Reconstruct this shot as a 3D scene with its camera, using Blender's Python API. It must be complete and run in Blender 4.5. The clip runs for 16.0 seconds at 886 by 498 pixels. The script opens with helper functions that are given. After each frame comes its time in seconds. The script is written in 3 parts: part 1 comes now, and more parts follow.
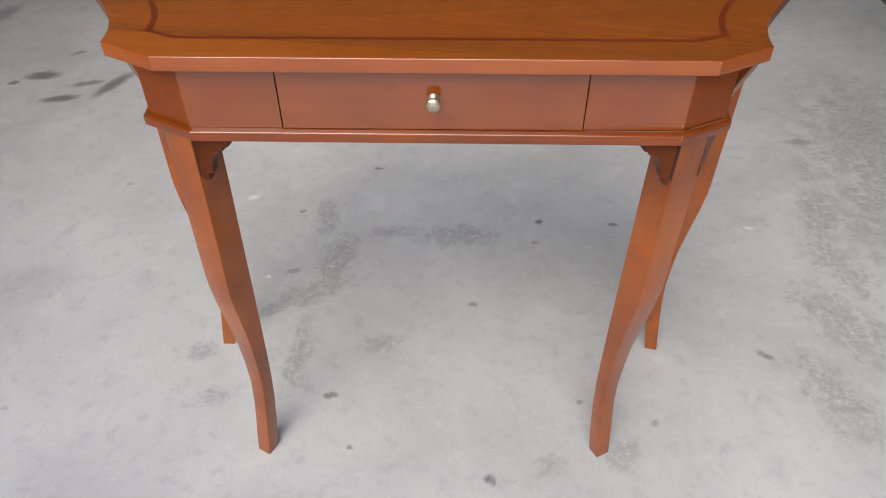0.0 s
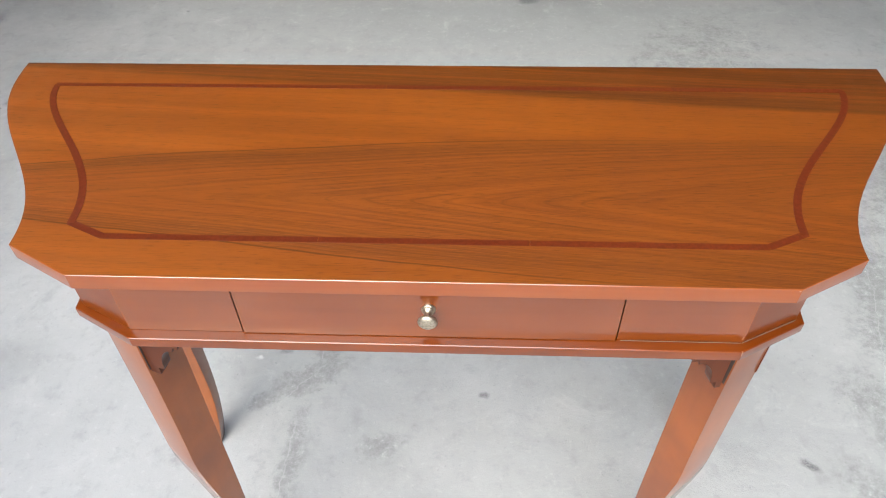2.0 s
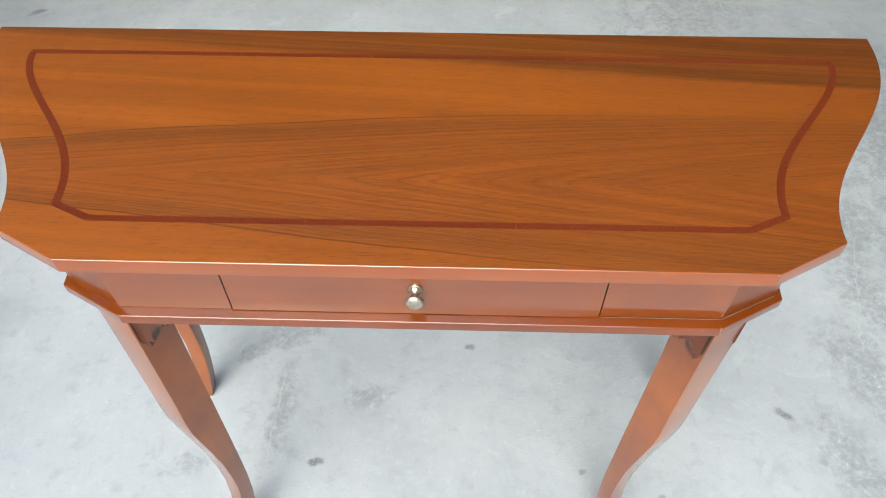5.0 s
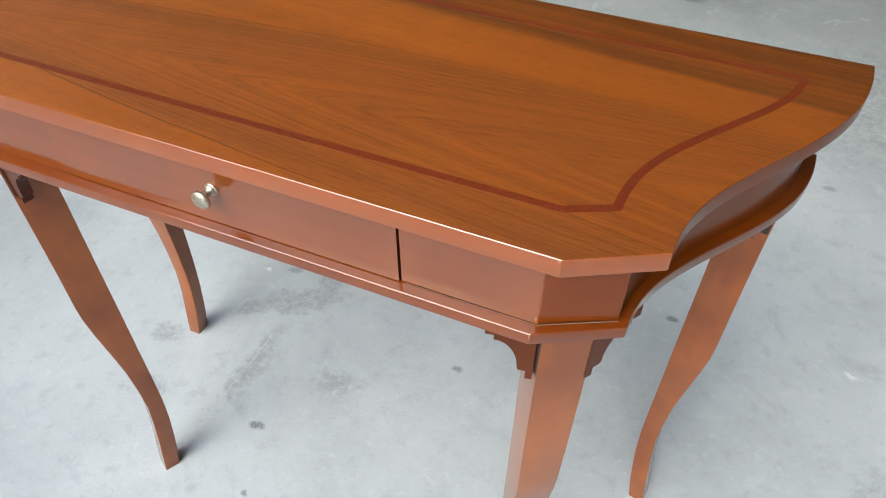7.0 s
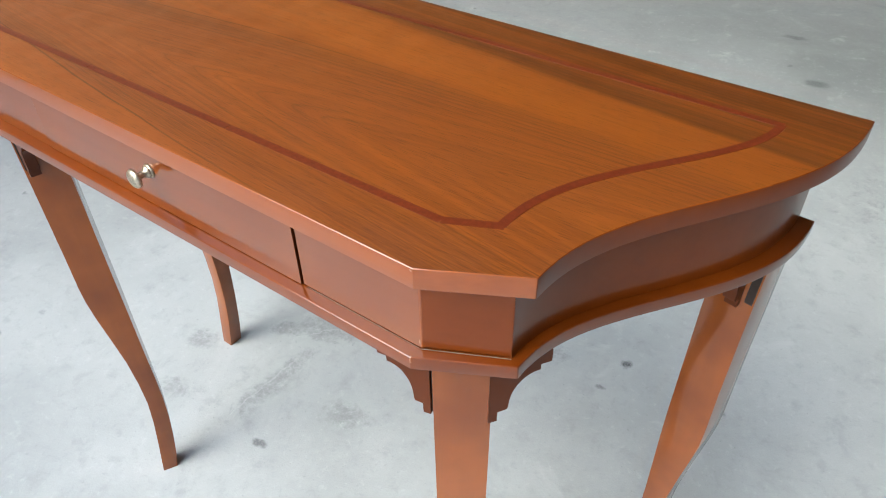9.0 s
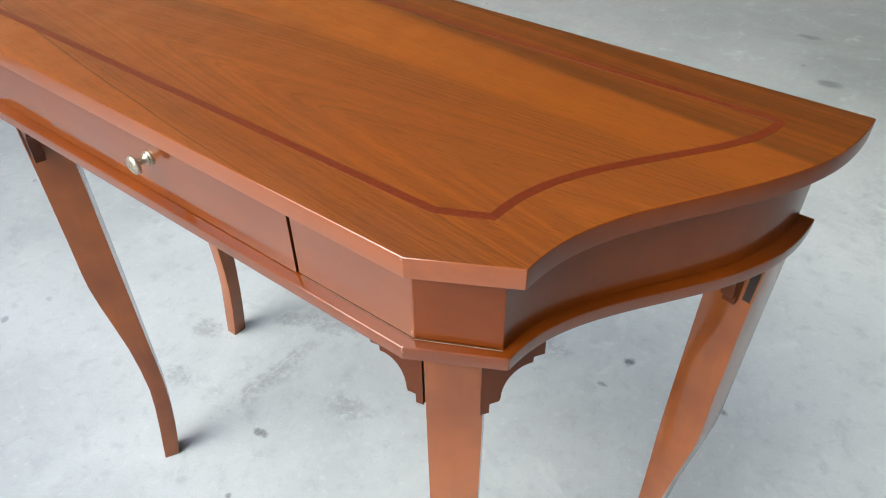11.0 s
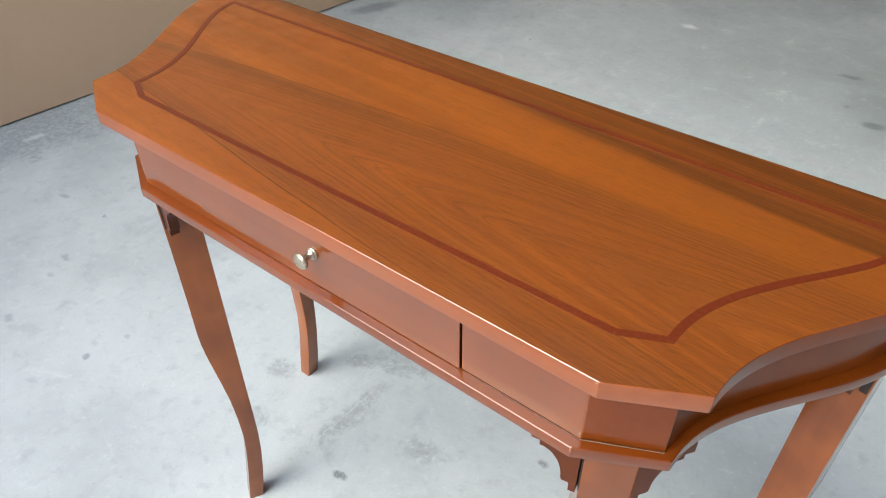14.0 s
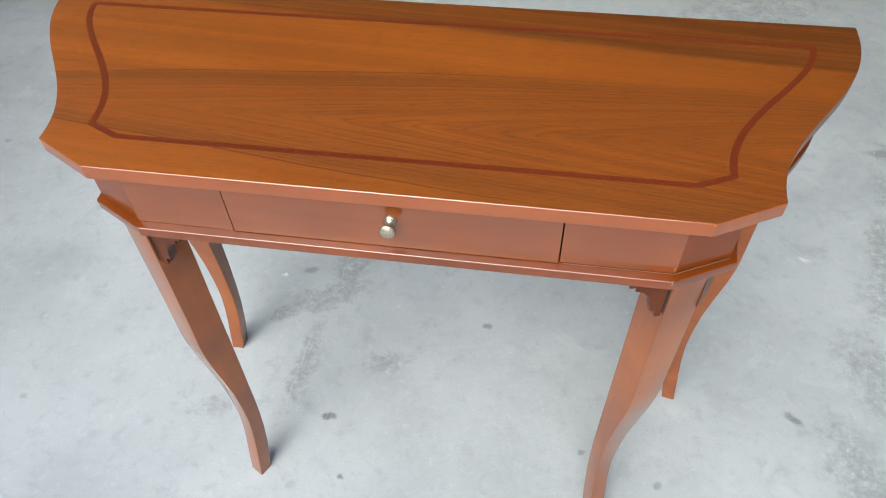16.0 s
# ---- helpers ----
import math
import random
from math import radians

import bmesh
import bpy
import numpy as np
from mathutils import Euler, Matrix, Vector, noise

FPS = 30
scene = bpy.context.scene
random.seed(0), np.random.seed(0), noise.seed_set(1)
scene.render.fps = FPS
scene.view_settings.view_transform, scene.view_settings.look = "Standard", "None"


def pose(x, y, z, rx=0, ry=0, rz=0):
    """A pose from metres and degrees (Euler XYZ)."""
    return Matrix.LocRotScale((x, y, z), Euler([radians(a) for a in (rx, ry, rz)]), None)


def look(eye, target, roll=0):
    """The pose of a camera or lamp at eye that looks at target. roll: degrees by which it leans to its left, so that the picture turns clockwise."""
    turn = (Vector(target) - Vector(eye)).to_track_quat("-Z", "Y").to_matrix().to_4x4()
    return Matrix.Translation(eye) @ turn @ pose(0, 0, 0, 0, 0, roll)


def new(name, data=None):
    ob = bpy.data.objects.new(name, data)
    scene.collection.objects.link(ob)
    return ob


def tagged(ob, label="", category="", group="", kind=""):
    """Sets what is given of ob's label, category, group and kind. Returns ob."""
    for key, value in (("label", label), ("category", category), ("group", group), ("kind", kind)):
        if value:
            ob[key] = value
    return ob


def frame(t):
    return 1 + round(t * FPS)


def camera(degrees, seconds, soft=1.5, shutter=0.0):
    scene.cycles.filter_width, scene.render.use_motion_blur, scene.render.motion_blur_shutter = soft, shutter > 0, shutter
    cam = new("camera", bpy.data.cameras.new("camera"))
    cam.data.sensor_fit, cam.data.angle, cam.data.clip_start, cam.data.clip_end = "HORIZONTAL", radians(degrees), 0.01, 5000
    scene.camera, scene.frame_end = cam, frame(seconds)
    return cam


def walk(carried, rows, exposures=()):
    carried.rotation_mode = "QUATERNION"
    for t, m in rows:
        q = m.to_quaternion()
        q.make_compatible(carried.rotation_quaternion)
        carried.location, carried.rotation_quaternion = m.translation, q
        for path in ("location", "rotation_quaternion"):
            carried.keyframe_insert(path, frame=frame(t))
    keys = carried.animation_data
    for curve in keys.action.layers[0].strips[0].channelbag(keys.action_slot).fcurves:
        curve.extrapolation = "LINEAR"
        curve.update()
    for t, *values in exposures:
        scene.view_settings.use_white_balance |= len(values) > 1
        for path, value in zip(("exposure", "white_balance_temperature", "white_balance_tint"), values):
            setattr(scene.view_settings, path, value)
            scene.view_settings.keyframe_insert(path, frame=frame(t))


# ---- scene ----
cam = camera(63.56, 16.0, soft=1.0)
# seconds, eye x y z, then yaw (to the left), pitch (up), roll (clockwise picture), degrees
PATH = [
    (0.0, 0.0255, -0.6908, 1.1545, 1.32, -41.70, -0.15),
    (0.5, 0.0233, -0.6065, 1.1537, 1.28, -42.09, -0.01),
    (1.0, 0.0215, -0.5084, 1.1666, 1.59, -43.32, -0.44),
    (1.5, 0.0366, -0.4303, 1.1921, 2.33, -44.55, -0.70),
    (2.0, 0.0366, -0.3887, 1.2375, 3.27, -45.30, -1.31),
    (2.5, 0.0314, -0.3734, 1.2657, 3.29, -46.87, -2.12),
    (3.0, 0.0266, -0.3807, 1.2915, 2.67, -48.58, -2.09),
    (5.5, 0.0448, -0.3435, 1.2479, 2.18, -50.64, 0.29),
    (6.0, 0.1836, -0.3280, 1.2104, 12.35, -49.80, 0.32),
    (6.5, 0.2950, -0.3295, 1.1724, 17.46, -48.25, 0.45),
    (7.0, 0.3561, -0.3200, 1.1374, 23.31, -45.54, -0.06),
    (7.5, 0.4231, -0.2782, 1.1076, 25.60, -43.00, -0.17),
    (8.0, 0.4638, -0.2448, 1.0924, 32.45, -40.88, -2.19),
    (10.5, 0.5143, -0.2369, 1.0808, 37.91, -39.98, -0.75),
    (11.0, 0.5134, -0.2345, 1.0804, 37.82, -40.48, -0.74),
    (11.5, 0.5047, -0.2333, 1.0919, 38.22, -39.28, 0.84),
    (12.0, 0.4769, -0.2324, 1.1103, 41.03, -37.82, 1.26),
    (12.5, 0.4674, -0.2449, 1.1241, 42.97, -36.79, 1.19),
    (13.0, 0.4638, -0.2564, 1.1378, 42.40, -37.17, 0.80),
    (13.5, 0.4496, -0.2724, 1.1507, 40.99, -37.82, 0.50),
    (14.0, 0.4139, -0.2995, 1.1708, 39.00, -39.58, -0.74),
    (14.5, 0.3706, -0.3324, 1.1948, 34.31, -41.90, -1.59),
    (15.0, 0.3026, -0.3690, 1.2258, 27.05, -44.86, -2.94),
    (15.5, 0.2291, -0.4093, 1.2560, 19.64, -47.46, -3.13),
    (16.0, 0.1413, -0.4552, 1.2713, 10.66, -49.18, -2.40),
]
EXPOSURES = [(0.0, 1.55, 6400, 8), (0.5, 1.52, 6380, 8), (1.0, 1.57, 6350, 8), (1.75, 1.92, 6200, 5), (3.0, 2.12, 5950, 2), (5.5, 2.00, 5880, -2), (6.1, 1.98, 5880, -2), (6.8, 1.85, 5880, -2), (7.6, 1.98, 5880, -2), (15.0, 2.00, 5880, -2), (16.0, 1.84, 5850, -2)]


def eye_pose(x, y, z, yaw, pitch, roll):
    return pose(x, y, z, 0, 0, yaw) @ pose(0, 0, 0, 90 + pitch) @ pose(0, 0, 0, 0, 0, roll)


walk(cam, [(t, eye_pose(*row)) for t, *row in PATH], EXPOSURES)

# ---------------------------------------------------------------- light
# an overcast sky, brightest in front of the hall and to the left
SUN_FROM = Vector((-0.28, -0.80, 0.95)).normalized()
world = bpy.data.worlds.new("world")
scene.world = world
world.use_nodes = True
wn = world.node_tree.nodes
sky = wn.new("ShaderNodeTexSky")
sky.sky_type, sky.sun_disc = "NISHITA", False
sky.sun_elevation = math.asin(SUN_FROM.z)
sky.sun_rotation = math.atan2(SUN_FROM.x, SUN_FROM.y)
sky.air_density, sky.dust_density = 1.0, 2.8
wn["Background"].inputs["Strength"].default_value = 0.15
world.node_tree.links.new(sky.outputs[0], wn["Background"].inputs["Color"])
sun = new("sun", bpy.data.lights.new("sun", "SUN"))
sun.data.energy, sun.data.angle, sun.data.color = 0.56, radians(50), (1.0, 0.985, 0.965)
sun.matrix_world = look(SUN_FROM * 10, (0, 0, 0))


# ---------------------------------------------------------------- materials
def material(name):
    m = bpy.data.materials.new(name)
    m.use_nodes = True
    return m, m.node_tree, m.node_tree.nodes["Principled BSDF"]


class Nodes:
    """Short ways to add and join shader nodes."""

    def __init__(self, tree):
        self.tree = tree

    def add(self, kind, **values):
        node = self.tree.nodes.new("ShaderNode" + kind)
        for key, value in values.items():
            setattr(node, key, value)
        return node

    def put(self, socket, value):
        if isinstance(value, bpy.types.NodeSocket):
            self.tree.links.new(value, socket)
        elif value is not None:
            socket.default_value = value

    def math(self, op, a, b=None, c=None):
        n = self.add("Math", operation=op)
        for i, v in enumerate((a, b, c)):
            self.put(n.inputs[i], v)
        return n.outputs[0]

    def vec(self, op, a, b=None):
        n = self.add("VectorMath", operation=op)
        self.put(n.inputs[0], a)
        self.put(n.inputs[1], b)
        return n

    def noise(self, vector, scale, detail=4.0, rough=0.55, distort=0.0):
        n = self.add("TexNoise")
        self.put(n.inputs["Vector"], vector)
        for key, v in (("Scale", scale), ("Detail", detail), ("Roughness", rough), ("Distortion", distort)):
            n.inputs[key].default_value = v
        return n.outputs["Fac"]

    def ramp(self, value, a, b, lo=0.0, hi=1.0, smooth=True):
        n = self.add("MapRange", interpolation_type="SMOOTHSTEP" if smooth else "LINEAR")
        for i, v in enumerate((value, a, b, lo, hi)):
            self.put(n.inputs[i], v)
        return n.outputs[0]

    def mix(self, fac, a, b, kind="MIX"):
        n = self.add("Mix", data_type="RGBA", blend_type=kind)
        self.put(n.inputs["Factor"], fac)
        ins = [s for s in n.inputs if s.type == "RGBA"]
        for socket, v in zip(ins, (a, b)):
            self.put(socket, (*v, 1.0) if isinstance(v, tuple) and len(v) == 3 else v)
        return [s for s in n.outputs if s.type == "RGBA"][0]

    def scaled(self, vector, x, y, z):
        n = self.add("Mapping")
        self.put(n.inputs["Vector"], vector)
        n.inputs["Scale"].default_value = (x, y, z)
        return n.outputs[0]

    def bump(self, height, strength, distance):
        n = self.add("Bump")
        self.put(n.inputs["Height"], height)
        n.inputs["Strength"].default_value, n.inputs["Distance"].default_value = strength, distance
        return n.outputs[0]


def lacquer(bsdf, weight, rough):
    bsdf.inputs["Coat Weight"].default_value, bsdf.inputs["Coat Roughness"].default_value, bsdf.inputs["Coat IOR"].default_value = weight, rough, 1.5
    bsdf.inputs["Specular IOR Level"].default_value = 0.25


def veneer():
    """Lacquered veneer of the top: a flame of nested arches between two seams, plain bright wood before and behind it, dark streaks at the back."""
    m, tree, bsdf = material("lacquered_veneer")
    n = Nodes(tree)
    where = n.add("TexCoord").outputs["Object"]
    sep = n.add("SeparateXYZ")
    n.put(sep.inputs[0], where)
    x, y = sep.outputs[0], sep.outputs[1]
    xx = n.math("MULTIPLY", x, x)

    def curve(c, slope, bend):
        return n.math("ADD", n.math("ADD", n.math("MULTIPLY", x, slope), c), n.math("MULTIPLY", xx, bend))

    def pair(a, b):
        comb = n.add("CombineXYZ")
        n.put(comb.inputs[0], a)
        n.put(comb.inputs[1], b)
        return comb.outputs[0]

    def thin(value, wide):
        """A thin line at each whole number."""
        f = n.math("FRACT", value)
        return n.math("MULTIPLY", n.ramp(f, 0.0, wide * 0.35), n.ramp(f, wide, wide * 0.35))

    wob = n.math("MULTIPLY", n.math("SUBTRACT", n.noise(n.scaled(where, 4, 11, 1), 1.0, 3), 0.5), 0.011)
    yy = n.math("ADD", y, wob)
    up, low, behind = curve(0.188, 0.06, -0.12), curve(0.0195, -0.115, 0.05), curve(0.279, -0.085, 0.0)
    axis = 0.101
    above = n.math("DIVIDE", n.math("SUBTRACT", yy, axis), n.math("SUBTRACT", up, axis))
    below = n.math("DIVIDE", n.math("SUBTRACT", axis, yy), n.math("SUBTRACT", axis, low))
    out = n.math("MAXIMUM", above, below)
    soft = n.math("SQRT", n.math("ADD", n.math("MULTIPLY", out, out), 0.010))
    four = n.math("POWER", soft, 4.0)
    ring = n.math("SUBTRACT", x, n.math("MULTIPLY", n.math("ADD", n.math("MULTIPLY", soft, 0.9), n.math("MULTIPLY", four, 1.3)), 0.62))
    side = n.math("MULTIPLY", n.ramp(above, -0.3, 0.3), 0.8)
    rings = n.noise(pair(n.math("MULTIPLY", ring, 17.0), n.math("ADD", n.math("MULTIPLY", x, 0.8), side)), 1.0, 5, 0.6)
    broad = n.noise(pair(n.math("MULTIPLY", ring, 4.5), n.math("ADD", n.math("MULTIPLY", x, 1.0), side)), 1.0, 2, 0.5)
    slanted = n.math("ADD", yy, n.math("MULTIPLY", x, 0.07))
    lines = n.noise(pair(n.math("MULTIPLY", x, 1.2), n.math("MULTIPLY", slanted, 150.0)), 1.0, 4, 0.6)
    wide_lines = n.noise(pair(n.math("MULTIPLY", x, 1.4), n.math("MULTIPLY", slanted, 42.0)), 1.0, 2, 0.5)
    frayed = n.math("ADD", out, n.math("MULTIPLY", n.math("SUBTRACT", lines, 0.5), 0.16))
    inside = n.ramp(frayed, 1.08, 0.86)
    # the flame: lighter heart, greyer shoulders
    colour = n.mix(n.ramp(rings, 0.30, 0.70), (0.1573, 0.0385, 0.0057), (0.2370, 0.0608, 0.0071))
    colour = n.mix(n.ramp(broad, 0.35, 0.65, 0.0, 0.35), colour, (0.1386, 0.0384, 0.0056))
    shoulder = n.math("MULTIPLY", n.ramp(out, 0.40, 1.0), n.ramp(x, 0.40, -0.25, 0.22, 0.66))
    colour = n.mix(n.math("MULTIPLY", shoulder, n.ramp(rings, 0.25, 0.65, 1.0, 0.55)), colour, (0.0772, 0.0248, 0.0058))
    growth = thin(n.math("ADD", n.math("MULTIPLY", ring, 8.0), n.math("MULTIPLY", broad, 1.3)), 0.15)
    fine_growth = thin(n.math("ADD", n.math("MULTIPLY", ring, 26.0), n.math("MULTIPLY", rings, 2.0)), 0.30)
    patchy = n.ramp(n.noise(n.scaled(where, 7, 16, 1), 1.0, 2), 0.42, 0.62)
    colour = n.mix(n.math("MULTIPLY", n.math("MULTIPLY", growth, n.ramp(patchy, 0.0, 1.0, 0.15, 1.0)), n.ramp(out, 0.05, 0.45, 0.12, 0.34)), colour, (0.0439, 0.0134, 0.0028))
    colour = n.mix(n.math("MULTIPLY", n.math("MULTIPLY", fine_growth, patchy), 0.30), colour, (0.0545, 0.0166, 0.0034))
    # plain bright wood outside it
    bright = n.mix(n.ramp(wide_lines, 0.30, 0.70), (0.1948, 0.0493, 0.0055), (0.2441, 0.0630, 0.0061))
    bright = n.mix(n.ramp(lines, 0.40, 0.75, 0.0, 0.30), bright, (0.1317, 0.0360, 0.0048))
    colour = n.mix(inside, bright, colour)
    # dark streaked wood behind
    over = n.math("ADD", n.math("SUBTRACT", yy, behind), n.math("MULTIPLY", n.math("SUBTRACT", lines, 0.5), 0.010))
    dark = n.mix(n.ramp(lines, 0.30, 0.70), (0.0948, 0.0258, 0.0046), (0.1798, 0.0474, 0.0059))
    dark = n.mix(n.math("MULTIPLY", n.ramp(over, 0.034, 0.004), n.ramp(x, -0.30, 0.25, 0.10, 0.55)), dark, (0.0720, 0.0223, 0.0051))
    colour = n.mix(n.ramp(over, -0.004, 0.008), colour, dark)
    streak = n.math("MULTIPLY", thin(n.math("MULTIPLY", lines, 6.0), 0.22), n.ramp(over, -0.002, 0.006))
    colour = n.mix(n.math("MULTIPLY", streak, 0.4), colour, (0.0439, 0.0137, 0.0028))
    # both seams of the flame, dark and hair-thin
    for edge, much in ((n.math("SUBTRACT", yy, up), 0.55), (n.math("SUBTRACT", yy, low), 0.65)):
        seam = n.math("MULTIPLY", n.ramp(n.math("ABSOLUTE", edge), 0.0013, 0.0003), n.ramp(x, 0.30, -0.05, 0.15, much))
        colour = n.mix(seam, colour, (0.0351, 0.0118, 0.0028))
    # grain at two sizes
    pores = n.noise(n.scaled(where, 14, 900, 1), 1.0, 3, 0.7)
    dashes = n.noise(n.scaled(where, 60, 1300, 1), 1.0, 2, 0.6)
    colour = n.mix(n.ramp(pores, 0.55, 0.72, 0.0, 0.38), colour, (0.0614, 0.0185, 0.0034))
    colour = n.mix(n.ramp(pores, 0.42, 0.30, 0.0, 0.22), colour, (0.2546, 0.0816, 0.0084))
    colour = n.mix(n.ramp(dashes, 0.56, 0.70, 0.0, 0.50), colour, (0.0579, 0.0180, 0.0038))
    colour = n.mix(n.ramp(dashes, 0.41, 0.28, 0.0, 0.30), colour, (0.2634, 0.0901, 0.0121))
    big = n.noise(n.scaled(where, 4, 10, 1), 1.0, 2)
    colour = n.mix(n.ramp(big, 0.3, 0.7, 0.0, 0.30), colour, n.mix(1.0, colour, (0.76, 0.70, 0.66), "MULTIPLY"))
    # whole colour is multiplied darker towards +x
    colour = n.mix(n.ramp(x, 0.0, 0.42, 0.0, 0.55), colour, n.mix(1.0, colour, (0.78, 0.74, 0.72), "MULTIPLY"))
    n.put(bsdf.inputs["Base Color"], colour)
    n.put(bsdf.inputs["Roughness"], n.ramp(n.noise(where, 30, 3), 0.3, 0.7, 0.34, 0.44))
    lacquer(bsdf, 0.75, 0.15)
    n.put(bsdf.inputs["Normal"], n.bump(n.math("ADD", n.math("MULTIPLY", pores, 0.6), n.noise(where, 40, 1)), 0.03, 0.001))
    return m


def stained(name, light, deep, along=(1, 1, 1), coat=0.6, chips=(), gloss=1.6, haze=0.09):
    """Brown-red stained, sprayed and lacquered wood of edges, panels and legs."""
    m, tree, bsdf = material(name)
    n = Nodes(tree)
    where = n.add("TexCoord").outputs["Object"]
    info = n.add("ObjectInfo").outputs["Random"]
    move = n.vec("ADD", where, None)
    comb = n.add("CombineXYZ")
    n.put(comb.inputs[0], n.math("MULTIPLY", info, 7.0))
    n.put(move.inputs[1], comb.outputs[0])
    at = move.outputs[0]
    cloud = n.noise(at, 9, 3, 0.5)
    spots = n.noise(at, 46, 4, 0.6)
    grain = n.noise(n.scaled(at, *along), 1.0, 2, 0.5)
    colour = n.mix(n.ramp(cloud, 0.25, 0.75), deep, light)
    colour = n.mix(n.ramp(spots, 0.5, 0.8, 0.0, 0.18), colour, deep)
    colour = n.mix(n.ramp(grain, 0.4, 0.8, 0.0, 0.22), colour, tuple(c * 0.6 for c in deep))
    # bare, pale chips at knocked corners
    ragged = n.add("TexNoise")
    n.put(ragged.inputs["Vector"], where)
    ragged.inputs["Scale"].default_value = 500.0
    bent = n.vec("ADD", where, n.vec("MULTIPLY", n.vec("SUBTRACT", ragged.outputs["Color"], (0.5, 0.5, 0.5)).outputs[0], (0.003, 0.003, 0.003)).outputs[0]).outputs[0]
    for place, size in chips:
        far = n.vec("LENGTH", n.vec("DIVIDE", n.vec("SUBTRACT", bent, place).outputs[0], size).outputs[0]).outputs["Value"]
        colour = n.mix(n.ramp(far, 1.0, 0.6, 0.0, 0.8), colour, (0.30, 0.14, 0.075))
    n.put(bsdf.inputs["Base Color"], colour)
    n.put(bsdf.inputs["Roughness"], n.ramp(cloud, 0.3, 0.7, 0.30, 0.37))
    lacquer(bsdf, coat, haze)
    bsdf.inputs["Coat IOR"].default_value = gloss
    bsdf.inputs["Specular IOR Level"].default_value = 0.12
    n.put(bsdf.inputs["Normal"], n.bump(n.noise(at, 25, 1), 0.012, 0.002))
    return m


def inlay_wood():
    m, tree, bsdf = material("inlay_wood")
    n = Nodes(tree)
    where = n.add("TexCoord").outputs["Object"]
    info = n.add("ObjectInfo").outputs["Random"]
    fine = n.noise(n.scaled(where, 260, 260, 1), 1.0, 3, 0.7)
    colour = n.mix(n.ramp(fine, 0.3, 0.7), (0.100, 0.0160, 0.0042), (0.136, 0.0220, 0.0052))
    colour = n.mix(n.math("MULTIPLY", info, 0.35), colour, (0.065, 0.008, 0.0036))
    n.put(bsdf.inputs["Base Color"], colour)
    bsdf.inputs["Roughness"].default_value = 0.34
    lacquer(bsdf, 0.7, 0.13)
    return m


def metal(name, colour, rough):
    m, tree, bsdf = material(name)
    n = Nodes(tree)
    where = n.add("TexCoord").outputs["Object"]
    wear = n.noise(where, 420, 4, 0.65)
    n.put(bsdf.inputs["Base Color"], n.mix(n.ramp(wear, 0.4, 0.7), colour, tuple(c * 0.55 for c in colour)))
    n.put(bsdf.inputs["Roughness"], n.ramp(wear, 0.3, 0.7, rough, rough + 0.2))
    bsdf.inputs["Metallic"].default_value = 1.0
    return m


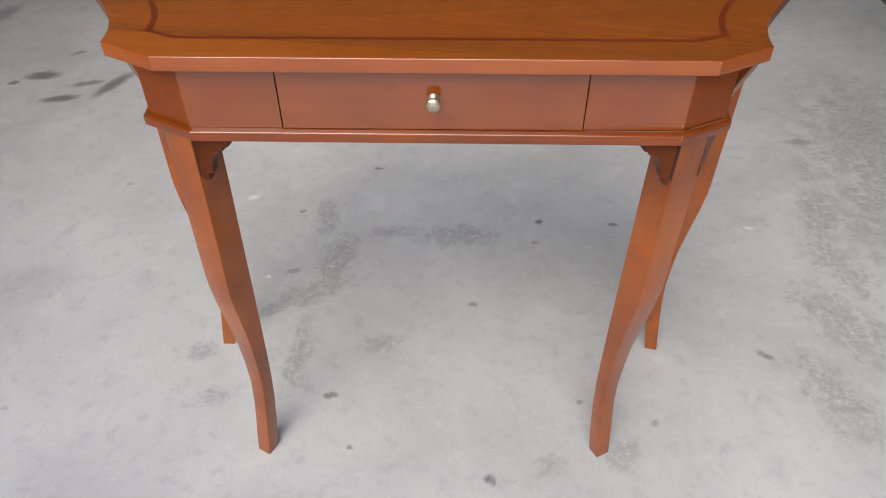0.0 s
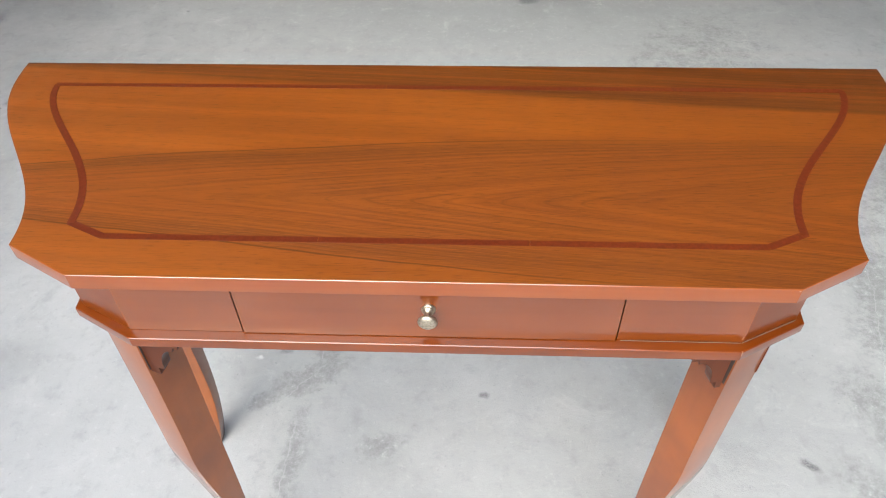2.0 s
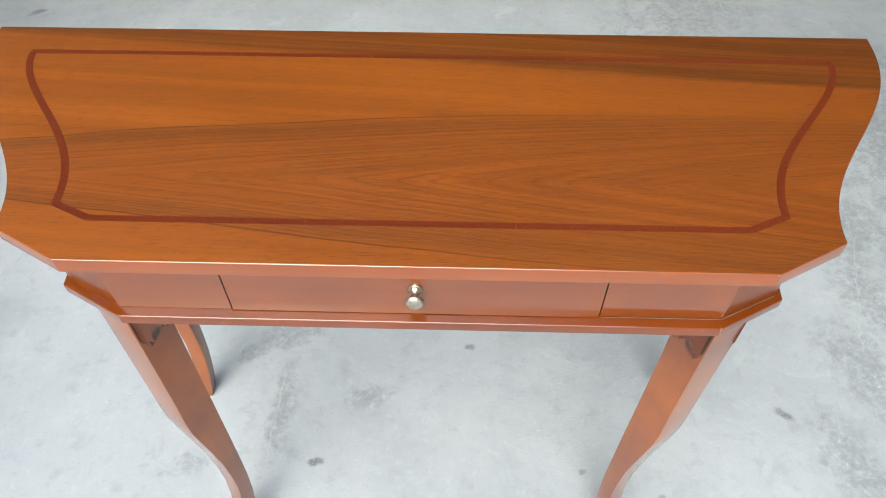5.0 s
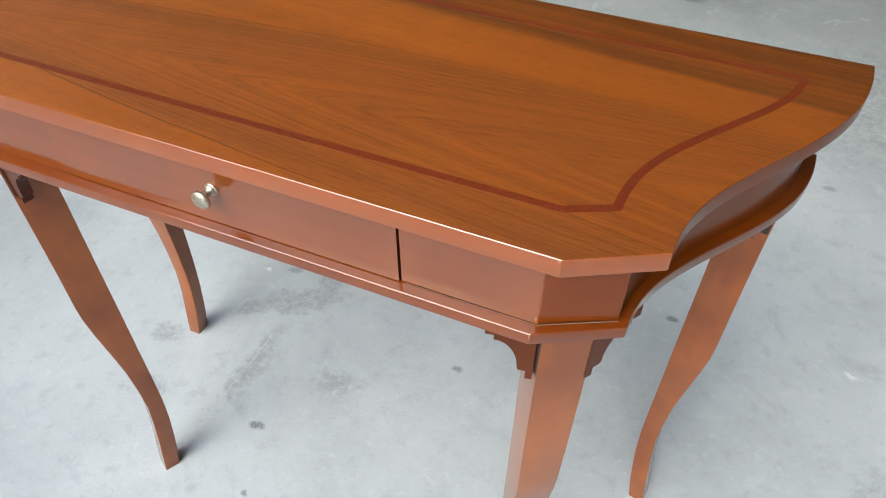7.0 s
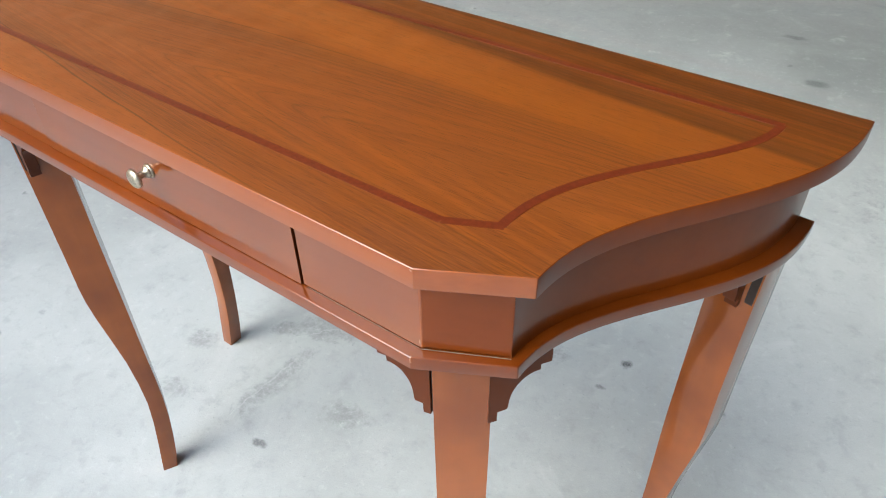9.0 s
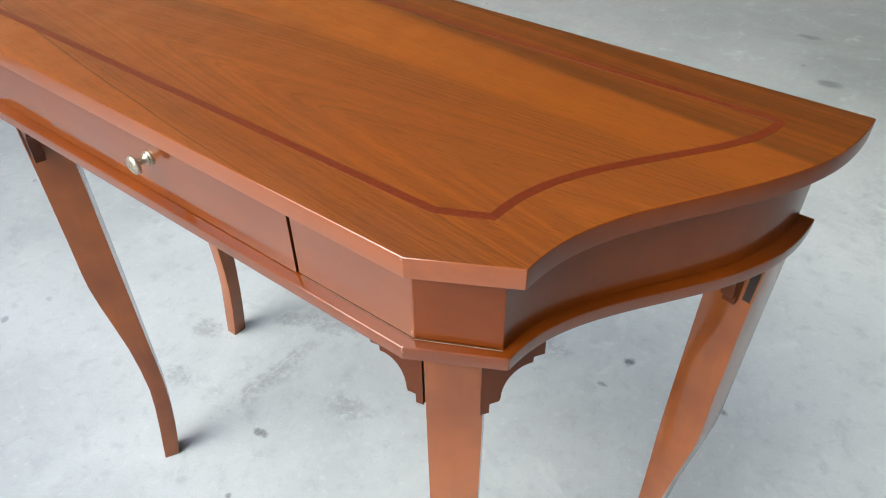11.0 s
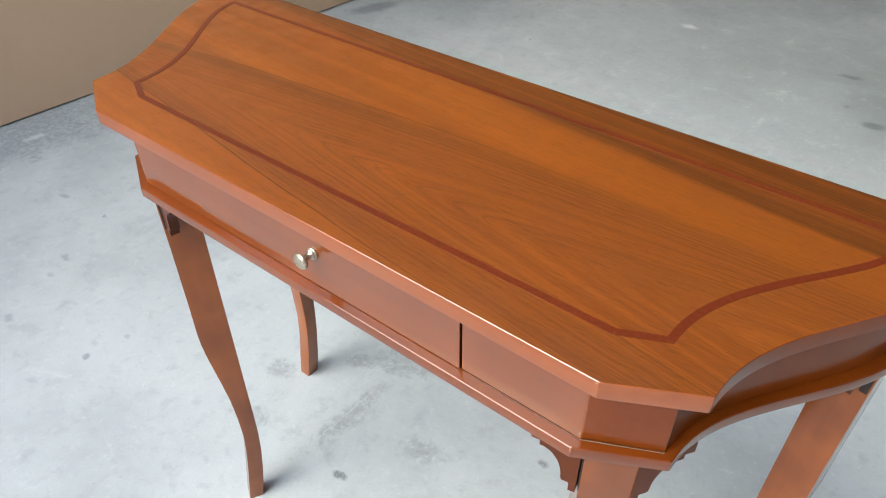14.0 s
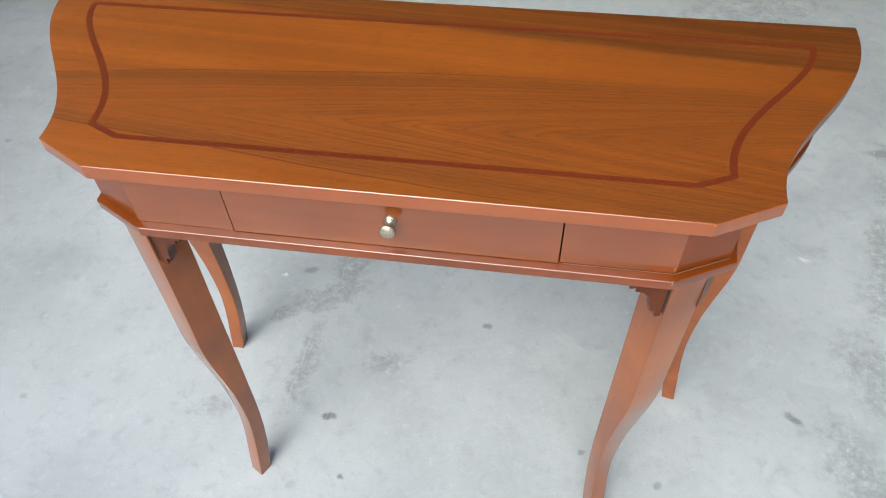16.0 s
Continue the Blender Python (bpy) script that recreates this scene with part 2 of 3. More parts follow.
def concrete():
    """Trowelled concrete: clouds, fine grit, pale scuffs, dark stains of their own shape, painted table shadow."""
    m, tree, bsdf = material("concrete")
    n = Nodes(tree)
    where = n.add("TexCoord").outputs["Object"]
    flat = n.vec("MULTIPLY", where, (1.0, 1.0, 0.0)).outputs[0]
    warp = n.add("CombineXYZ")
    n.put(warp.inputs[0], n.noise(flat, 38.0, 7, 0.5))
    n.put(warp.inputs[1], n.noise(n.vec("ADD", flat, (7.3, 2.1, 0.0)).outputs[0], 38.0, 7, 0.5))
    bent = n.vec("ADD", flat, n.vec("MULTIPLY", n.vec("SUBTRACT", warp.outputs[0], (0.5, 0.5, 0.0)).outputs[0], (0.028, 0.028, 0.0)).outputs[0]).outputs[0]

    def blot(x, y, long, wide, turn=0.0, soft=0.85):
        """1 inside an ellipse with ragged edges, 0 outside."""
        place = n.add("Mapping", vector_type="TEXTURE")
        n.put(place.inputs["Vector"], bent)
        place.inputs["Location"].default_value = (x, y, 0)
        place.inputs["Rotation"].default_value = (0, 0, radians(turn))
        place.inputs["Scale"].default_value = (long, wide, 1)
        far = n.vec("LENGTH", place.outputs[0]).outputs["Value"]
        return n.ramp(far, 1.0, 1.0 - soft)

    cloud = n.noise(flat, 2.6, 5, 0.6, 0.4)
    patch = n.noise(flat, 9.0, 6, 0.65, 0.6)
    grit = n.noise(flat, 120.0, 4, 0.7)
    fine = n.noise(flat, 420.0, 2, 0.6)
    # broad soft-edged area behind the table where the floor colour is darker
    far_dark = n.math("MULTIPLY", blot(0.25, 2.30, 1.5, 0.95, 8, 1.0), n.ramp(cloud, 0.34, 0.60, 0.30, 0.85))
    colour = n.mix(n.ramp(cloud, 0.3, 0.7), (0.320, 0.327, 0.325), (0.400, 0.406, 0.403))
    colour = n.mix(far_dark, colour, (0.190, 0.197, 0.197))
    mottle = n.noise(flat, 24.0, 6, 0.7, 0.3)
    cells = n.noise(flat, 55.0, 7, 0.78, 0.3)
    colour = n.mix(n.ramp(cells, 0.54, 0.74, 0.0, 0.32), colour, (0.215, 0.219, 0.218))
    colour = n.mix(n.ramp(cells, 0.46, 0.30, 0.0, 0.30), colour, (0.53, 0.535, 0.53))
    colour = n.mix(n.ramp(mottle, 0.50, 0.72, 0.0, 0.46), colour, (0.26, 0.265, 0.264))
    colour = n.mix(n.ramp(patch, 0.55, 0.76, 0.0, 0.5), colour, (0.27, 0.275, 0.275))
    colour = n.mix(n.ramp(patch, 0.42, 0.25, 0.0, 0.5), colour, (0.47, 0.475, 0.47))
    colour = n.mix(n.ramp(grit, 0.60, 0.76, 0.0, 0.62), colour, (0.21, 0.214, 0.213))
    colour = n.mix(n.ramp(grit, 0.38, 0.24, 0.0, 0.25), colour, (0.56, 0.565, 0.56))
    colour = n.mix(n.ramp(fine, 0.58, 0.80, 0.0, 0.30), colour, (0.22, 0.224, 0.223))

    def gathered(rows, soft, grow=1.0):
        """The strongest of many ellipses at each place."""
        most = None
        for x, y, a, b, turn, much in rows:
            one = n.math("MULTIPLY", blot(x, y, a * grow, b * grow, turn, soft), much)
            most = one if most is None else n.math("MAXIMUM", most, one)
        return most

    # speckled worn patches with ragged outlines; the table's shadow is painted among them
    area = gathered(WORN_AND_SHADOW, 1.0, 1.35)
    speck = n.noise(flat, 62.0, 8, 0.8)
    broken = n.noise(flat, 17.0, 10, 0.8, 0.5)
    shift = n.math("MULTIPLY", n.math("SUBTRACT", broken, 0.5), 3.0)
    ragged = n.math("MULTIPLY", n.ramp(n.math("ADD", area, shift), 0.0, 0.72), n.ramp(area, 0.0, 0.30))
    colour = n.mix(n.math("MULTIPLY", ragged, n.ramp(speck, 0.39, 0.61, 0.20, 0.64)), colour, (0.168, 0.172, 0.170))
    colour = n.mix(n.math("MULTIPLY", area, n.ramp(speck, 0.43, 0.34, 0.0, 0.60)), colour, (0.60, 0.605, 0.60))
    speckled = n.ramp(n.noise(flat, 260.0, 3, 0.7), 0.38, 0.58, 0.55, 1.0)
    colour = n.mix(n.math("MULTIPLY", gathered(STAINS, 0.7, 1.15), speckled), colour, (0.062, 0.065, 0.066))
    colour = n.mix(gathered(SCUFFS, 0.85), colour, (0.68, 0.685, 0.68))
    # small scattered specks
    cell = n.add("TexVoronoi", feature="F1")
    n.put(cell.inputs["Vector"], bent)
    cell.inputs["Scale"].default_value = 7.0
    tint = n.add("SeparateColor")
    n.put(tint.inputs[0], cell.outputs["Color"])
    specks = n.math("MULTIPLY", n.ramp(cell.outputs["Distance"], 0.075, 0.030), n.ramp(tint.outputs[0], 0.62, 0.95, 0.0, 0.55))
    colour = n.mix(specks, colour, (0.110, 0.113, 0.114))
    cracks = None
    for x, y, long, turn in CRACKS:
        place = n.add("Mapping", vector_type="TEXTURE")
        n.put(place.inputs["Vector"], bent)
        place.inputs["Location"].default_value = (x, y, 0)
        place.inputs["Rotation"].default_value = (0, 0, radians(turn))
        parts = n.add("SeparateXYZ")
        n.put(parts.inputs[0], place.outputs[0])
        line = n.ramp(n.math("ABSOLUTE", parts.outputs[1]), 0.0019, 0.0005)
        line = n.math("MULTIPLY", line, n.ramp(n.math("ABSOLUTE", parts.outputs[0]), long, long * 0.9))
        cracks = line if cracks is None else n.math("MAXIMUM", cracks, line)
    colour = n.mix(n.math("MULTIPLY", n.math("MULTIPLY", cracks, n.ramp(speck, 0.36, 0.56)), 0.22), colour, (0.62, 0.625, 0.62))
    n.put(bsdf.inputs["Base Color"], colour)
    n.put(bsdf.inputs["Roughness"], n.ramp(patch, 0.3, 0.7, 0.55, 0.75))
    height = n.math("ADD", n.math("MULTIPLY", grit, 0.5), n.math("ADD", n.math("MULTIPLY", fine, 0.3), patch))
    n.put(bsdf.inputs["Normal"], n.bump(height, 0.25, 0.004))
    return m


def plaster(name, colour):
    m, tree, bsdf = material(name)
    n = Nodes(tree)
    where = n.add("TexCoord").outputs["Object"]
    cloud = n.noise(where, 1.8, 5, 0.6)
    fine = n.noise(where, 90, 4, 0.7)
    c = n.mix(n.ramp(cloud, 0.3, 0.7), tuple(v * 0.9 for v in colour), colour)
    c = n.mix(n.ramp(fine, 0.6, 0.8, 0.0, 0.2), c, tuple(v * 0.7 for v in colour))
    n.put(bsdf.inputs["Base Color"], c)
    bsdf.inputs["Roughness"].default_value = 0.8
    n.put(bsdf.inputs["Normal"], n.bump(fine, 0.15, 0.002))
    return m


# on the floor: x, y, half length, half width, turn, strength
WORN_AND_SHADOW = [(-0.255, 0.575, 0.10, 0.055, 75, 1.0), (-0.290, 0.455, 0.10, 0.045, 30, 0.9), (-0.300, 0.270, 0.13, 0.030, 85, 0.8), (-0.380, 0.395, 0.05, 0.025, 20, 0.7),
        # the two near y 0.66 paint the table's soft shadow behind it
        (-0.300, 0.720, 0.09, 0.035, 95, 0.7), (0.030, 0.655, 0.13, 0.055, 0, 0.75), (-0.130, 0.660, 0.09, 0.040, 10, 0.5), (-0.128, 0.303, 0.055, 0.035, 10, 0.8),
        (0.960, 0.760, 0.16, 0.060, 80, 0.9), (0.990, 0.960, 0.10, 0.030, 80, 0.6), (0.930, 0.560, 0.14, 0.080, 110, 0.7), (0.870, 0.380, 0.16, 0.090, 120, 0.8),
        (0.780, 0.180, 0.16, 0.07, 110, 0.7), (0.340, 0.045, 0.05, 0.030, 40, 0.8), (-1.90, 0.50, 0.6, 0.22, 85, 0.75), (0.20, 0.02, 0.05, 0.035, 10, 0.45),
        (-0.50, 0.275, 0.05, 0.03, 0, 0.6), (-0.45, 0.16, 0.08, 0.03, 20, 0.5), (1.25, 0.95, 0.60, 0.30, 80, 0.8), (1.25, 0.30, 0.42, 0.25, 100, 0.7),
        (0.75, 1.7, 0.5, 0.3, 60, 0.45)]
STAINS = [(0.236, 0.713, 0.013, 0.012, 0, 0.98), (0.423, 0.706, 0.013, 0.009, 0, 0.78), (0.067, 0.419, 0.013, 0.011, 0, 0.65), (-0.216, 0.166, 0.016, 0.008, 10, 0.78),
          (0.094, -0.011, 0.012, 0.013, 0, 0.85), (-0.165, 0.048, 0.008, 0.008, 0, 0.72), (-0.188, 0.936, 0.011, 0.008, 0, 0.78), (0.22, 0.631, 0.012, 0.006, 0, 0.59),
          (-0.37, 0.745, 0.010, 0.007, 0, 0.65), (0.67, 0.285, 0.022, 0.010, -35, 0.72), (1.015, 1.092, 0.055, 0.018, 0, 0.52), (-1.36, 1.45, 0.066, 0.036, 10, 1.0),
          (-1.24, 1.30, 0.072, 0.026, 15, 1.0), (-1.10, 1.40, 0.115, 0.030, 65, 0.95), (-1.435, 1.40, 0.022, 0.014, 0, 0.91), (-1.19, 1.40, 0.06, 0.020, 20, 0.80),
          (-1.30, 1.62, 0.03, 0.015, 30, 0.65), (-1.317, 0.859, 0.013, 0.010, 0, 0.40), (-0.856, 0.854, 0.012, 0.010, 0, 0.35), (0.229, 2.129, 0.045, 0.030, 0, 0.65),
          (-1.178, 2.756, 0.16, 0.05, -20, 0.59), (-1.74, 1.91, 0.14, 0.06, 70, 0.59), (-1.218, 0.184, 0.022, 0.010, 0, 0.38), (-1.476, 0.326, 0.026, 0.012, 10, 0.38),
          (-1.184, 0.126, 0.014, 0.010, 0, 0.30), (-1.118, -0.015, 0.018, 0.010, 0, 0.35), (0.696, 1.263, 0.02, 0.012, 0, 0.52), (-0.352, 0.521, 0.02, 0.012, 0, 0.52),
          (-0.846, 0.125, 0.012, 0.008, 0, 0.30), (0.076, 2.451, 0.05, 0.02, 10, 0.52)]
SCUFFS = [(-0.508, 0.80, 0.024, 0.011, 25, 0.5), (-0.41, 0.50, 0.012, 0.008, 0, 0.6), (-0.57, 2.535, 0.05, 0.03, 0, 0.6), (0.76, 0.70, 0.02, 0.008, -30, 0.5),
          (-1.86, 0.44, 0.05, 0.02, 80, 0.4)]
# hairline cracks: x, y, half length, turn
CRACKS = [(-0.268, 0.615, 0.130, 86), (-0.305, 0.440, 0.065, 52), (-0.305, 0.260, 0.090, 88), (0.975, 0.930, 0.190, 83), (0.912, 0.580, 0.160, 75)]

VENEER = veneer()
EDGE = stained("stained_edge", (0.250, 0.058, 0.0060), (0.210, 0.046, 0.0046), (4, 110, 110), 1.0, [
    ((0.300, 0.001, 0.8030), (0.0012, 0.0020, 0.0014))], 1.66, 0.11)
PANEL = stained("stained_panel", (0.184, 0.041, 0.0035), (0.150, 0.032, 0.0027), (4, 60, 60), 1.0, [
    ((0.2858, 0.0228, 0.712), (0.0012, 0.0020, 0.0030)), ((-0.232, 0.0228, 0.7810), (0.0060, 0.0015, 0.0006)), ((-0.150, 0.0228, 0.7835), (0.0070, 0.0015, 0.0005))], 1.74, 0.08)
MOULD = stained("dark_stained_moulding", (0.172, 0.036, 0.0028), (0.122, 0.024, 0.0021), (4, 60, 60), 1.0, [((0.2845, 0.0125, 0.703), (0.0010, 0.0020, 0.0050)), ((0.2790, 0.0120, 0.7070), (0.0045, 0.0010, 0.0008))], 1.52, 0.09)
# dark stain, deepened further to paint in the shade under the frame
DEEP_LEG = stained("shaded_dark_stain", (0.094, 0.021, 0.0036), (0.066, 0.014, 0.0026), (60, 60, 5), 0.15, (), 1.40, 0.25)
# darker, duller copy of the panel stain: the ends' weaker light put into colour
SIDE = stained("shaded_satin_stain", (0.165, 0.034, 0.0030), (0.130, 0.026, 0.0024), (4, 60, 60), 0.55, (), 1.42, 0.15)
LEG = stained("stained_leg", (0.262, 0.068, 0.0080), (0.160, 0.037, 0.0050), (60, 60, 5), 0.95, (), 1.43, 0.10)
INLAY = inlay_wood()
NICKEL = metal("aged_nickel", (0.56, 0.48, 0.37), 0.34)
PALE_LINE = plaster("pale_line", (0.17, 0.14, 0.11))
# near-black brown standing in for shade beside the brackets; the drawer box shares it
DARK = plaster("gap_shade", (0.026, 0.013, 0.008))
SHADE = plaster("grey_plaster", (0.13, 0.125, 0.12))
CONCRETE = concrete()
WALL = plaster("beige_plaster", (0.64, 0.42, 0.262))
WHITE = plaster("pale_plaster", (0.16, 0.148, 0.132))


# ---------------------------------------------------------------- mesh helpers
def finish(bm, name, materials, angle=35):
    bmesh.ops.recalc_face_normals(bm, faces=bm.faces)
    mesh = bpy.data.meshes.new(name)
    bm.to_mesh(mesh)
    bm.free()
    for m in materials if isinstance(materials, (list, tuple)) else [materials]:
        mesh.materials.append(m)
    for p in mesh.polygons:
        p.use_smooth = True
    mesh.set_sharp_from_angle(angle=radians(angle))
    return mesh


def part(name, bm, mat, parent, label="", angle=14):
    ob = new(name, finish(bm, name, mat, angle))
    ob.parent = parent
    return tagged(ob, label)


def structure(name, bm, mat, label, category):
    return tagged(new(name, finish(bm, name, mat)), label, category, kind="structure")


def prism(outline, z0, z1, bevel=0.0, segments=2):
    """A solid over a closed plan outline."""
    bm = bmesh.new()
    low = [bm.verts.new((x, y, z0)) for x, y in outline]
    top = [bm.verts.new((x, y, z1)) for x, y in outline]
    bm.faces.new(top)
    bm.faces.new(low[::-1])
    for i in range(len(outline)):
        j = (i + 1) % len(outline)
        bm.faces.new((low[i], low[j], top[j], top[i]))
    soften(bm, bevel, segments)
    return bm


def soften(bm, bevel, segments=2, angle=30):
    if bevel:
        bmesh.ops.recalc_face_normals(bm, faces=bm.faces)
        edges = [e for e in bm.edges if len(e.link_faces) == 2 and e.calc_face_angle() > radians(angle)]
        bmesh.ops.bevel(bm, geom=edges, offset=bevel, segments=segments, profile=0.6, affect="EDGES", clamp_overlap=True)


def box(x0, x1, y0, y1, z0, z1, bevel=0.0):
    return prism([(x0, y0), (x1, y0), (x1, y1), (x0, y1)], z0, z1, bevel)


def wave(v, steep):
    """From 0 to 1 with level ends; steep (0 to 1) makes the middle steeper."""
    return (1 - steep) * v * v * (3 - 2 * v) + steep * v ** 3 * (v * (6 * v - 15) + 10)


def side_line(x0, y0, x1, y1, power=0.89, steep=0.7, steps=28):
    """The serpentine end: hollow in front, full at the back."""
    return [(x0 + (x1 - x0) * wave((i / steps) ** power, steep), y0 + (y1 - y0) * i / steps) for i in range(steps + 1)]


def whole(right):
    """A closed outline from its right half, front to back."""
    return right + [(-x, y) for x, y in reversed(right)]


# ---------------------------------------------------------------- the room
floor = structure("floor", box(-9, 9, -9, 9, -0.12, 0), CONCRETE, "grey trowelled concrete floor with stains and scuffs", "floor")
wall_bm = box(0, 0.15, -9, 9, 0.006, 2.55)
wall = structure("wall_left", wall_bm, WALL, "plain beige painted plaster wall meeting the floor", "wall")
wall.matrix_world = pose(-2.02 - 0.15, 0.27, 0, 0, 0, -5.2)
wall_back = structure("wall_back", box(-3, 1.85, 5.2, 5.4, 0, 2.8), WHITE, "plain grey-brown plaster wall closing the hall", "wall")
# out of view; added tall and dark to block sky light from the right
unseen_wall_right = structure("unseen_wall_right", box(1.7, 1.85, -5.0, 5.2, 0, 6.0), SHADE, "unseen plain grey wall added to close and darken the right side", "wall")
ceiling = structure("ceiling", box(-3.2, 1.85, 0.7, 5.4, 2.8, 2.95), WHITE, "plain pale ceiling over the hall", "ceiling")

# added out of view to keep sky light off the right floor and end
sky_blocker = structure("sky_blocker_right", box(0.62, 1.69, -0.6, 3.2, 2.05, 2.15), WHITE, "unseen flat panel added to block sky light over the right side", "ceiling")

# ---------------------------------------------------------------- the console table
TOP, UNDER, BODY, SKIRT = 0.805, 0.788, 0.7050, 0.692
table = tagged(new("console_table"), "reddish-brown stained wooden console table with serpentine ends and one drawer", "table")

# top with its inlaid line
right = [(0.3012, 0.0)] + side_line(0.3657, 0.0348, 0.4842, 0.3330)
slab = prism(whole(right), UNDER, TOP, 0.0012, 3)
# edges turned sideways take the shaded copy of the stain
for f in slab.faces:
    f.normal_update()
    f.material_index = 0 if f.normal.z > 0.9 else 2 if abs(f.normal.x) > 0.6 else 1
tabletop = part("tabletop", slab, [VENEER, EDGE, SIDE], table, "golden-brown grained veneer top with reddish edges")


def strip(centre, wide, proud=0.00014):
    """A ribbon along a centre line, let into the top and a hair proud of it."""
    bm = bmesh.new()
    rows = []
    for i, (x, y) in enumerate(centre):
        a = Vector(centre[max(i - 1, 0)])
        b = Vector(centre[min(i + 1, len(centre) - 1)])
        d = (b - a).normalized()
        o = Vector((-d.y, d.x)) * wide / 2
        rows.append([bm.verts.new((x + o.x * s, y + o.y * s, z)) for s, z in ((1, TOP - 0.003), (1, TOP + proud), (-1, TOP + proud), (-1, TOP - 0.003))])
    for p, q in zip(rows, rows[1:]):
        for k in range(4):
            bm.faces.new((p[k], q[k], q[(k + 1) % 4], p[(k + 1) % 4]))
    bm.faces.new(rows[0])
    bm.faces.new(rows[-1][::-1])
    return bm


WIDE = 0.0070
ribbon = side_line(0.3220, 0.0634, 0.4290, 0.2872, 1.15, 0.0)
for sx in (1, -1):
    part("inlay_strip", strip([(sx * x, y) for x, y in ribbon], WIDE, 0.00026), INLAY, tabletop)
    part("inlay_strip", strip([(sx * 0.2875, 0.0472), (sx * 0.3240, 0.0646)], WIDE, 0.00020), INLAY, tabletop)
for y, ends in ((0.0472, (-0.2885, -0.096, 0.0865, 0.2885)), (0.2872, (-0.4315, -0.06, 0.15, 0.4315))):
    for x0, x1 in zip(ends, ends[1:]):
        part("inlay_strip", strip([(x0, y), (x1 - 0.0008, y)], WIDE), INLAY, tabletop)

# frame under the top
LEFT, RIGHT = -0.1776, 0.1712
DEEP = 0.016
for sx in (1, -1):
    span = (RIGHT + 0.0008, 0.2862) if sx > 0 else (-0.2862, LEFT - 0.0004)
    part("front_panel", box(*span, 0.0225, 0.0225 + DEEP, BODY + (0.0016 if sx > 0 else 0.0004), UNDER, 0.0003), PANEL, table)
    corner = [(0.2860, 0.0224), (0.343, 0.051), (0.335, 0.066), (0.280, 0.0386)]
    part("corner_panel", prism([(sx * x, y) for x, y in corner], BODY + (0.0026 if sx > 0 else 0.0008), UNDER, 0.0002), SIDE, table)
    outer = side_line(0.343, 0.0515, 0.459, 0.332)
    inner = [(x - 0.016, y) for x, y in reversed(outer)]
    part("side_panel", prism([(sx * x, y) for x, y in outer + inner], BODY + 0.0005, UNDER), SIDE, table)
    bead = prism([(sx * (0.2862 + 0.0021 * math.cos(q)), 0.0246 + 0.0021 * math.sin(q)) for q in (math.radians(30 * k) for k in range(12))], BODY + (0.0018 if sx > 0 else 0.0006), UNDER - 0.0004)
    part("corner_bead", bead, EDGE, table)
# thin pale lines in the gap under the fixed panels
part("pale_edge", box(RIGHT + 0.004, 0.2855, 0.0222, 0.0226, BODY - 0.001, BODY + 0.0003), PALE_LINE, table, "thin pale line in the gap under the panel")
part("pale_edge", prism([(0.2862, 0.0222), (0.3432, 0.0508), (0.3430, 0.0512), (0.2860, 0.0226)], BODY - 0.001, BODY + 0.0004), PALE_LINE, table, "thin pale line in the gap under the panel")
part("back_panel", box(-0.442, 0.442, 0.318, 0.332, BODY, UNDER, 0.0006), PANEL, table)

# the drawer front stands a little proud; the gaps' shade is painted on its ends
front = box(LEFT + 0.0014, RIGHT - 0.0008, 0.0211, 0.042, BODY + 0.0011, UNDER - 0.0006, 0.0004)
for f in front.faces:
    f.normal_update()
    f.material_index = 1 if abs(f.normal.x) > 0.9 else 0
drawer = part("drawer", front, [PANEL, DEEP_LEG], table, "closed plain drawer front in reddish brown")
part("drawer_box", box(LEFT + 0.008, RIGHT - 0.008, 0.042, 0.30, BODY + 0.004, UNDER - 0.010), DARK, drawer)

moulding = [(0.2845, 0.0118)] + side_line(0.351, 0.0475, 0.472, 0.332)
part("moulding", prism(whole(moulding), SKIRT, BODY, 0.0018, 3), MOULD, table, "projecting flat moulding below the drawer")


def lathe(profile, steps=28):
    """A turned solid about y: rows of distance out, radius."""
    bm = bmesh.new()
    rings = [[bm.verts.new((r * math.cos(a), d, r * math.sin(a))) for a in (2 * math.pi * k / steps for k in range(steps))] for d, r in profile]
    for p, q in zip(rings, rings[1:]):
        for k in range(steps):
            bm.faces.new((p[k], p[(k + 1) % steps], q[(k + 1) % steps], q[k]))
    bm.faces.new(rings[0])
    bm.faces.new(rings[-1])
    return bm


KNOB = [(0.0005, 0.0064), (-0.0010, 0.0068), (-0.0020, 0.0064), (-0.0026, 0.0053), (-0.0038, 0.0056), (-0.0048, 0.0048), (-0.0058, 0.0034), (-0.0085, 0.0029), (-0.0110, 0.0031),
        (-0.0126, 0.0048), (-0.0134, 0.0074), (-0.0142, 0.0086), (-0.0154, 0.0089), (-0.0168, 0.0085), (-0.0180, 0.0072), (-0.0188, 0.0050), (-0.0192, 0.0022)]
knob = part("knob", lathe(KNOB), NICKEL, drawer, "small round aged nickel knob", 45)
knob.location = (-0.001, 0.0213, 0.7462)


